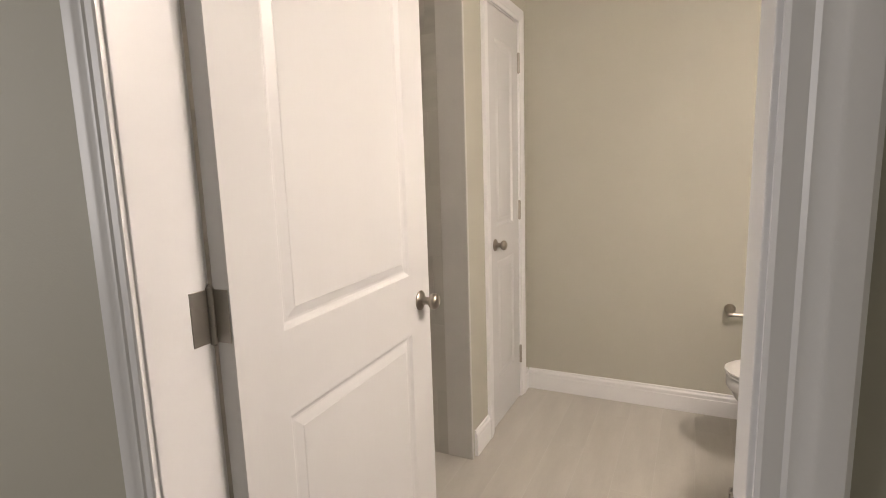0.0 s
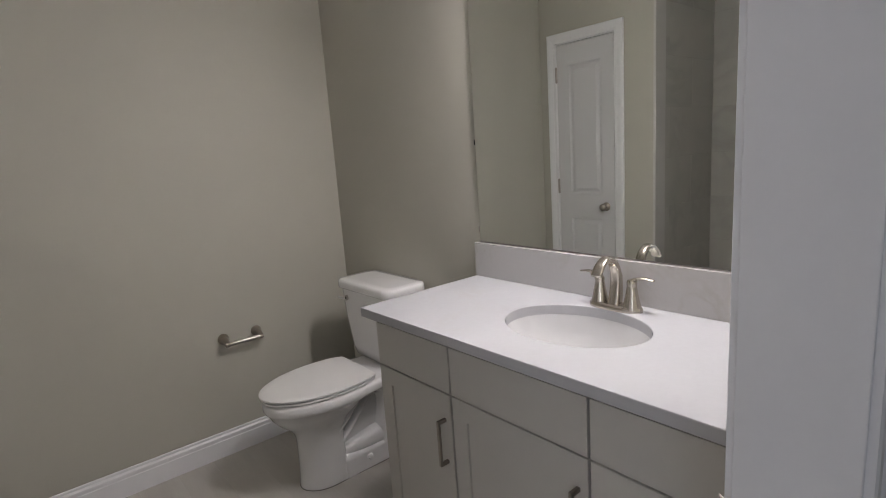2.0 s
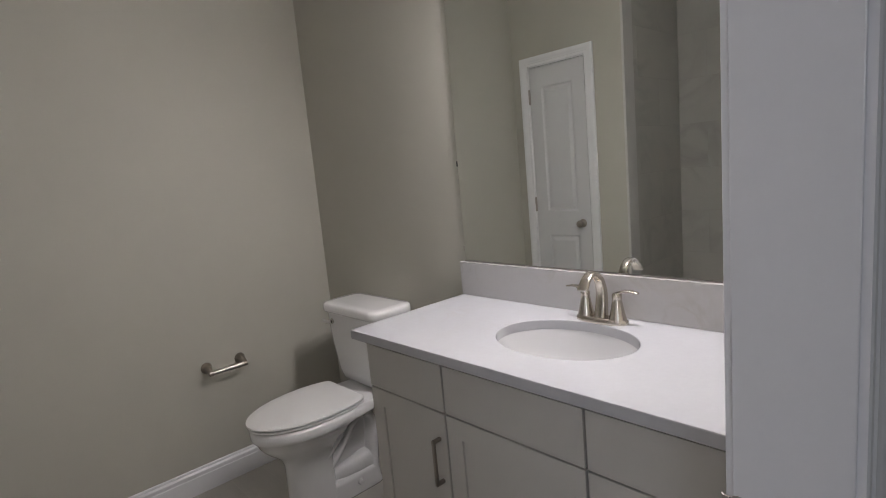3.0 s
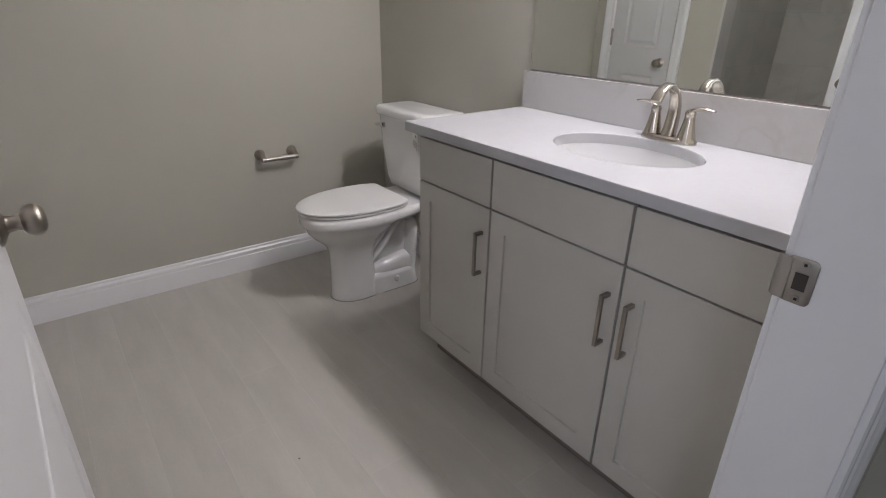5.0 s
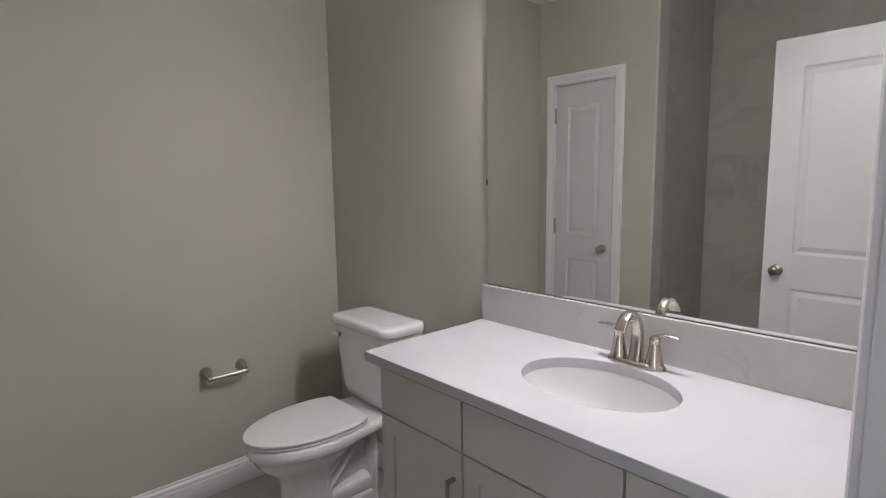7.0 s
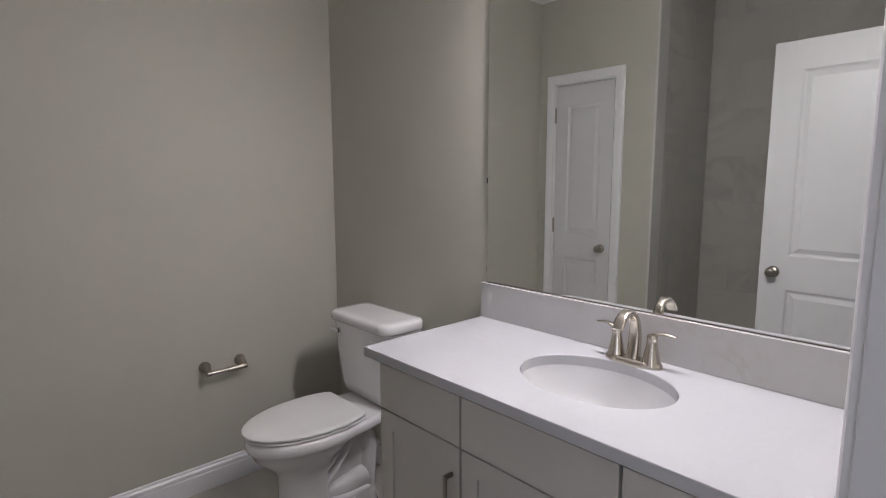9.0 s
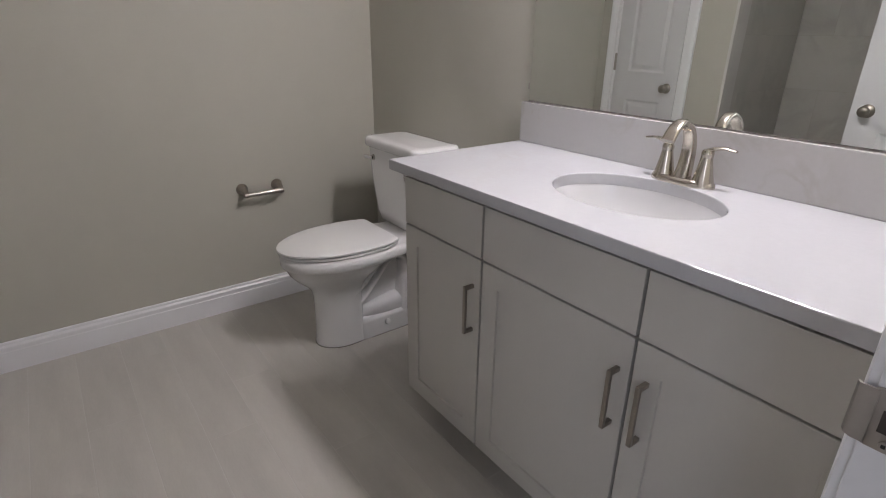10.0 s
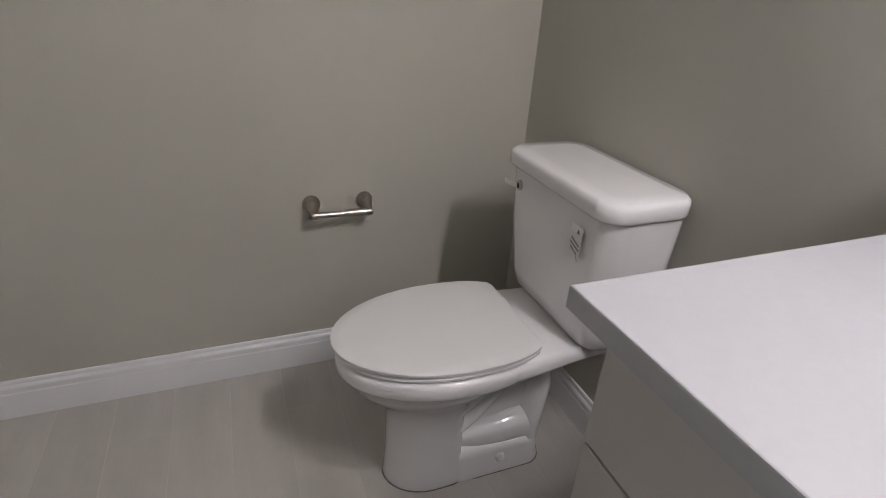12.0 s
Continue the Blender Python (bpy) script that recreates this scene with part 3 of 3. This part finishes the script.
# ---- vanity light ----
light = thing("vanity_light", "three-light vanity fixture with lit opal glass shades", "wall lamp", EAST, 1.986, 2.021)
part("back_plate", cuboid(-0.022, -0.001, -0.06, 0.06, 0.14, 0.27, r=0.006), M_NICKEL, light)
bm = bmesh.new()
sweep(bm, [(-0.022, 0, 0.205), (-0.06, 0, 0.205)], [(0.012, 0.012)] * 2, 16)
sweep(bm, [(-0.06, -0.20, 0.205), (-0.06, 0.20, 0.205)], [(0.011, 0.011)] * 2, 16, (0, 0, 1))
part("bar", bm, M_NICKEL, light)
for k in (-1, 0, 1):
    bm = sweep(bmesh.new(), arc_points([(-0.06, k * 0.166, 0.205), (-0.10, k * 0.166, 0.215), (-0.128, k * 0.166, 0.195), (-0.130, k * 0.166, 0.150)], 5), [(0.007, 0.007)] * 16, 12)
    arm = part("arm", bm, M_NICKEL, light)
    part("socket_cap", lathe(bmesh.new(), [(0.012, 0.160), (0.030, 0.152), (0.033, 0.135), (0.033, 0.118)], pose(-0.130, k * 0.166, 0), 24), M_NICKEL, arm)
    part("shade", lathe(bmesh.new(), [(0.026, 0.120), (0.040, 0.112), (0.049, 0.095), (0.053, 0.060), (0.054, 0.020), (0.054, -0.016), (0.050, -0.0185)], pose(-0.130, k * 0.166, 0), 36, True, False), M_SHADE, light, "lit opal glass shade")
    part("diffuser", lathe(bmesh.new(), [(0.0505, -0.010), (0.0495, -0.015), (0.040, -0.0185), (0.020, -0.0205), (0.003, -0.021)], pose(-0.130, k * 0.166, 0), 36), M_GLOW, light, "glowing frosted mouth of the shade")

# ---- toilet ----
TY = 3.128
toilet = thing("toilet", "white two-piece toilet with closed lid", "toilet", 0, TY, 0)


def egg(front, back, half, z, n=48, wide=0.42, flat=0.75):
    """An egg-shaped ring: widest at a share of its length from the back."""
    mid = back - (back - front) * wide
    out = []
    for i in range(n):
        a = 2 * math.pi * i / n
        c, s = math.cos(a), math.sin(a)
        x = mid + (back - mid) * math.copysign(abs(c) ** flat, c) if c > 0 else mid + (mid - front) * c
        out.append((x, half * math.copysign(abs(s) ** (0.9 if c > 0 else 1.0), s), z))
    return out


bm = loft(bmesh.new(), [
    egg(1.124, 1.322, 0.088, 0.0005, flat=0.3), egg(1.122, 1.322, 0.089, 0.010, flat=0.3), egg(1.126, 1.320, 0.086, 0.03, flat=0.3), egg(1.129, 1.318, 0.083, 0.10, flat=0.3), egg(1.129, 1.318, 0.083, 0.215, flat=0.3),
    egg(1.123, 1.325, 0.0855, 0.238, flat=0.35), egg(1.113, 1.332, 0.090, 0.258, flat=0.4), egg(1.092, 1.348, 0.100, 0.280, flat=0.5), egg(1.064, 1.375, 0.118, 0.304, flat=0.6), egg(1.040, 1.42, 0.138, 0.332), egg(1.027, 1.465, 0.153, 0.360), egg(1.017, 1.475, 0.168, 0.369),
    egg(1.012, 1.48, 0.1745, 0.380), egg(1.012, 1.48, 0.1755, 0.408), egg(1.020, 1.475, 0.169, 0.417), egg(1.05, 1.45, 0.15, 0.419)])
bowl = part("bowl", bm, M_PORC, toilet, sharp=70)


def rrect(x0, x1, half, z, r, n=6, bow=0.0):
    """A rounded rectangle ring; bow: how far the front edge swells."""
    out = []
    for cx, cy, a0 in ((x1 - r, half - r, 0), (x0 + r, half - r, 90), (x0 + r, -half + r, 180), (x1 - r, -half + r, 270)):
        for i in range(n + 1):
            a = radians(a0 + 90 * i / n)
            x, y = cx + r * math.cos(a), cy + r * math.sin(a)
            if x < (x0 + x1) / 2:
                x -= bow * (1 - (y / half) ** 2)
            out.append((x, y, z))
    return out


# deck behind the bowl, foot and trapway belong to the bowl's casting
def deck_section(x, half, z0, z1, r):
    """A rounded upright section across the casting."""
    return [(x, y, z) for y, z in rounded_plate(-half, half, z0, z1, r)]


part("deck", loft(bmesh.new(), [deck_section(*k) for k in (
    (1.235, 0.145, 0.370, 0.4150, 0.016), (1.250, 0.160, 0.366, 0.4185, 0.020), (1.330, 0.166, 0.366, 0.4185, 0.021), (1.400, 0.163, 0.368, 0.4185, 0.020),
    (1.460, 0.157, 0.371, 0.4185, 0.018), (1.520, 0.150, 0.376, 0.4185, 0.016), (1.580, 0.147, 0.380, 0.4185, 0.015), (1.690, 0.147, 0.382, 0.4185, 0.014), (1.700, 0.140, 0.388, 0.4140, 0.012))]), M_PORC, bowl, sharp=70)
part("foot", loft(bmesh.new(), [rrect(1.26, 1.550, 0.088, 0.0006, 0.05), rrect(1.26, 1.550, 0.088, 0.012, 0.05), rrect(1.26, 1.546, 0.085, 0.02, 0.05), rrect(1.26, 1.541, 0.082, 0.070, 0.05), rrect(1.26, 1.536, 0.077, 0.086, 0.05), rrect(1.26, 1.52, 0.060, 0.094, 0.045)]), M_PORC, bowl, sharp=60)
part("web", loft(bmesh.new(), [rrect(1.27, 1.530, 0.040, 0.08, 0.03), rrect(1.27, 1.540, 0.034, 0.17, 0.03), rrect(1.27, 1.545, 0.034, 0.25, 0.03), rrect(1.27, 1.56, 0.040, 0.31, 0.03), rrect(1.27, 1.59, 0.044, 0.345, 0.03), rrect(1.27, 1.64, 0.090, 0.385, 0.03)]), M_PORC, bowl, sharp=70)
# the trap rises behind the pedestal, bends over under the deck and drops as a column onto the saddle
tp = arc_points([(1.27, 0, 0.150), (1.330, 0, 0.200), (1.383, 0, 0.262), (1.427, 0, 0.316), (1.472, 0, 0.342), (1.510, 0, 0.322), (1.524, 0, 0.270), (1.520, 0, 0.210), (1.514, 0, 0.140), (1.508, 0, 0.08)], 6)
m = len(tp) - 1
part("trapway", sweep(bmesh.new(), tp, [(0.080 + 0.004 * math.sin(math.pi * i / m), 0.020 + 0.030 * min(0.5, max(0.0, i / m - 0.4))) for i in range(m + 1)], 24, square=0.9), M_PORC, bowl, sharp=70)
tp = arc_points([(1.275, 0, 0.215), (1.322, 0, 0.262), (1.365, 0, 0.318), (1.405, 0, 0.375)], 5)
part("rib", sweep(bmesh.new(), tp, [(0.084 + 0.024 * i / (len(tp) - 1), 0.017) for i in range(len(tp))], 20, square=0.9), M_PORC, bowl, sharp=70)
tp = arc_points([(1.29, 0, 0.096), (1.35, 0, 0.104), (1.42, 0, 0.112), (1.475, 0, 0.116), (1.515, 0, 0.108)], 5)
m = len(tp) - 1
part("trap_saddle", sweep(bmesh.new(), tp, [(0.052 + 0.024 * math.sin(0.5 * math.pi * min(1, 1.6 * i / m)), 0.036 + 0.016 * min(1, 1.5 * i / m)) for i in range(m + 1)], 28, square=0.75), M_PORC, bowl, sharp=70)
for s in (-1, 1):
    part("bolt_cap", lathe(bmesh.new(), [(0.014, -0.01), (0.014, 0.004), (0.011, 0.010), (0.004, 0.013)], pose(1.415, s * 0.081, 0.05, -78 * s, 0, 0), 20), M_PORC, bowl)
part("bolt_hole", lathe(bmesh.new(), [(0.006, -0.004), (0.005, 0.0012)], pose(1.1425, 0.044, 0.052, 0, -82, -38), 14), M_DARK, bowl)
part("caulk_line", loft(bmesh.new(), [egg(1.121, 1.325, 0.0905, 0.0002, flat=0.3), egg(1.1213, 1.325, 0.0902, 0.0020, flat=0.3)]), M_CAULK, bowl)
part("caulk_line", loft(bmesh.new(), [rrect(1.30, 1.552, 0.0897, 0.0002, 0.05), rrect(1.30, 1.5515, 0.0893, 0.0018, 0.05)]), M_CAULK, bowl)


def lid_ring(front, back, half, z):
    """An egg cut straight across the back."""
    out = []
    for x, y, zz in egg(front, back + 0.068, half, z, wide=0.462):
        out.append((min(x, back), y, zz))
    return out


lid = part("lid", loft(bmesh.new(), [lid_ring(1.012, 1.445, 0.171, 0.4355), lid_ring(1.005, 1.452, 0.1765, 0.4380), lid_ring(1.005, 1.452, 0.1765, 0.4435), lid_ring(1.010, 1.448, 0.172, 0.4465), lid_ring(1.04, 1.44, 0.148, 0.4480), lid_ring(1.14, 1.40, 0.08, 0.4488)]), M_SEAT, toilet, sharp=50)
seat = part("seat", loft(bmesh.new(), [lid_ring(1.014, 1.444, 0.169, 0.4215), lid_ring(1.008, 1.450, 0.174, 0.4240), lid_ring(1.008, 1.450, 0.174, 0.4295), lid_ring(1.011, 1.448, 0.171, 0.4318), lid_ring(1.022, 1.440, 0.160, 0.4326)]), M_PORC, toilet, sharp=50)
seat.location.y = lid.location.y = 0.004
for s in (-1, 1):
    part("seat_hinge", cuboid(1.442, 1.466, s * 0.075 - 0.017, s * 0.075 + 0.017, 0.417, 0.434, r=0.006, seg=3), M_SEAT, toilet)
tank = part("tank", loft(bmesh.new(), [rrect(1.552, 1.700, 0.170, 0.4195, 0.04), rrect(1.540, 1.704, 0.182, 0.432, 0.045, bow=0.004), rrect(1.530, 1.706, 0.190, 0.475, 0.045, bow=0.008), rrect(1.519, 1.708, 0.204, 0.62, 0.042, bow=0.011), rrect(1.514, 1.708, 0.211, 0.754, 0.040, bow=0.012)]), M_PORC, toilet, sharp=50)
cover = part("tank_lid", loft(bmesh.new(), [rrect(1.512, 1.709, 0.210, 0.7545, 0.04, bow=0.012), rrect(1.500, 1.711, 0.216, 0.758, 0.045, bow=0.012), rrect(1.497, 1.711, 0.219, 0.764, 0.046, bow=0.012), rrect(1.497, 1.711, 0.219, 0.786, 0.046, bow=0.012), rrect(1.501, 1.710, 0.215, 0.794, 0.044, bow=0.012), rrect(1.508, 1.706, 0.207, 0.7985, 0.040, bow=0.012), rrect(1.54, 1.68, 0.175, 0.800, 0.03, bow=0.01)]), M_PORC, toilet, sharp=60)
tank.location.y = cover.location.y = 0.007
lever = part("flush_lever", lathe(bmesh.new(), [(0.013, -0.004), (0.013, 0.0015), (0.010, 0.003), (0.003, 0.0035)], pose(1.5065, 0.153, 0.712, 0, -90, 0), 20), M_CHROME, toilet, "dull chrome flush lever")
part("lever_hub", lathe(bmesh.new(), [(0.0075, 0.0), (0.006, 0.005)], pose(1.5045, 0.153, 0.712, 0, -90, 0), 16), M_DARK, lever)

part("lever_arm", sweep(bmesh.new(), arc_points([(1.4995, 0.150, 0.712), (1.4965, 0.168, 0.7115), (1.4960, 0.186, 0.710), (1.4975, 0.206, 0.708)], 5), [(0.0060 + 0.0015 * (i / 15), 0.0030) for i in range(16)], 14, (0, 0, 1)), M_SEAT, lever, "white flush lever arm")

# paper label on the tank's front
lab = part("label", cuboid(1.5034, 1.5044, -0.136, -0.097, 0.640, 0.718), M_LABEL, tank, "small white printed label")
loft_a = [(-0.127, 0.702), (-0.117, 0.702), (-0.122, 0.714)]
part("label_triangle", loft(bmesh.new(), [[(x, *p) for p in loft_a] for x in (1.5029, 1.5033)]), M_INK, lab)
for k, (y0, y1, z) in enumerate(((-0.102, -0.131, 0.690), (-0.099, -0.134, 0.680), (-0.103, -0.128, 0.670), (-0.127, -0.133, 0.656))):
    bar = [(y0, z), (y1, z - 0.011), (y1, z - 0.016), (y0, z - 0.005)]
    part("label_bar", loft(bmesh.new(), [[(x, *p) for p in bar] for x in (1.5029, 1.5033)]), M_FAINT, lab)

# ---- paper holder ----
holder = thing("toilet_paper_holder", "empty brushed nickel toilet paper holder on the wall", "paper holder", 1.122, NORTH, 0.552)
for s in (-1, 1):
    m = pose(s * 0.0775, 0, 0.008, 90)
    post = part("post", lathe(bmesh.new(), [(0.0255, 0.0), (0.0255, 0.005), (0.0235, 0.010), (0.0195, 0.017), (0.0165, 0.024)], m, 28), M_SATIN, holder)
    ap = arc_points([(s * 0.0775, -0.015, 0.008), (s * 0.0775, -0.030, 0.007), (s * 0.0775, -0.046, 0.001), (s * 0.0775, -0.058, -0.006)], 5)
    part("arm", sweep(bmesh.new(), ap, [(0.0175 - 0.006 * i / 15, 0.0175 - 0.007 * i / 15) for i in range(len(ap))], 18, (1, 0, 0)), M_SATIN, post)
    part("end_cap", lathe(bmesh.new(), [(0.004, -0.013), (0.0110, -0.009), (0.0122, 0.0), (0.0110, 0.009), (0.004, 0.013)], pose(s * 0.0775, -0.058, -0.006, 0, 90, 0), 20), M_SATIN, post)
bm = bmesh.new()
lathe(bm, [(0.0088, -0.070), (0.0088, 0.000), (0.0088, 0.004)], pose(0, -0.058, -0.006, 0, 90, 0), 20)
lathe(bm, [(0.0108, 0.002), (0.0112, 0.004), (0.0112, 0.070)], pose(0, -0.058, -0.006, 0, 90, 0), 20)
part("roller", bm, M_CHROME, holder, "sprung chrome roller bar")

# ---- alcove tiles ----
alcove = thing("tiled_alcove", "tall shower alcove lined with grey marble tile", "alcove", kind="structure")
TT, TW, TH, TG = 0.0055, 0.605, 0.302, 0.0014


def tile_wall(u0, u1, along, at, face, shift):
    """Courses of large tiles over a wall from u0 to u1, each a slab of its own."""
    backing = part("tile_bed", cuboid(at[0], at[1], u0, u1, 0.0, CEIL - 0.002) if along == "y" else cuboid(u0, u1, at[0], at[1], 0.0, CEIL - 0.002), M_GROUT2, alcove)
    row, z = 0, 0.001
    cache = {}
    while z < CEIL - 0.02:
        z1 = min(z + TH, CEIL - 0.004)
        u = u0 - (shift if row % 2 else 0.0)
        while u < u1 - 0.01:
            a, b = max(u, u0 + 0.001), min(u + TW, u1 - 0.001)
            u += TW + TG
            if b - a < 0.01:
                continue
            key = (round(b - a, 3), round(z1 - z, 3))
            if key not in cache:
                w, h = b - a, z1 - z
                bm = cuboid(0, TT, 0, w, 0, h, r=0.0004, seg=1) if along == "y" else cuboid(0, w, 0, TT, 0, h, r=0.0004, seg=1)
                cache[key] = mesh_of("tile", bm, M_MARBLE)
            t = new("tile", cache[key])
            t.parent = backing
            t.location = (face, a, z) if along == "y" else (a, face, z)
        z += TH + TG
        row += 1


tile_wall(SOUTH + 0.012, AN, "y", (AW - 0.0115, AW - 0.0022), AW - 0.007, 0.30)
tile_wall(AW + 0.004, WEST - 0.002, "x", (AN - 0.0027, AN + 0.0115), AN - 0.0035, 0.30)
tile_wall(AW + 0.004, WEST - 0.14, "x", (SOUTH + 0.0005, SOUTH + 0.006), SOUTH + 0.003, 0.30)
tagged(part("trim", cuboid(WEST - 0.116, WEST + 0.004, AN - 0.004, AN + 0.0118, 0.0, CEIL - 0.002, r=0.003), M_EDGE), "pale grey tile edge trim at the alcove", "trim", kind="structure")

# ---- floor planks ----
PW, PL, PG, X0, Y0 = 0.1513, 0.9056, 0.0015, 0.4552, 2.531
cache = {}
col = -10
while X0 + col * (PW + PG) < EAST:
    x = X0 + col * (PW + PG)
    start = Y0 + [0.0, 0.27, 0.54][col % 3] - 3 * (PL + PG)
    y = start
    while y < NORTH:
        xa, xb, ya, yb = max(x, AW), min(x + PW, EAST - 0.001), max(y, HALL_Y + 0.062), min(y + PL, NORTH - 0.001)
        y += PL + PG
        if xb - xa < 0.01 or yb - ya < 0.01:
            continue
        key = (round(xb - xa, 3), round(yb - ya, 3))
        if key not in cache:
            cache[key] = mesh_of("plank", cuboid(0, xb - xa, 0, yb - ya, -0.008, 0.0, r=0.0006, seg=1), M_PLANK)
        p = new("plank", cache[key])
        p.parent = floor
        p.location = (xa, ya, 0)
    col += 1

# a crumb of dried grout left on the tiles
crumb = part("crumb", lathe(bmesh.new(), [(0.0026, 0.0), (0.0032, 0.0012), (0.0018, 0.0028), (0.0004, 0.0032)], pose(0.625, 2.333, 0.0003, 0, 0, 20), 7), M_INK)
tagged(crumb, "tiny dark crumb of debris on the tile floor", "debris")
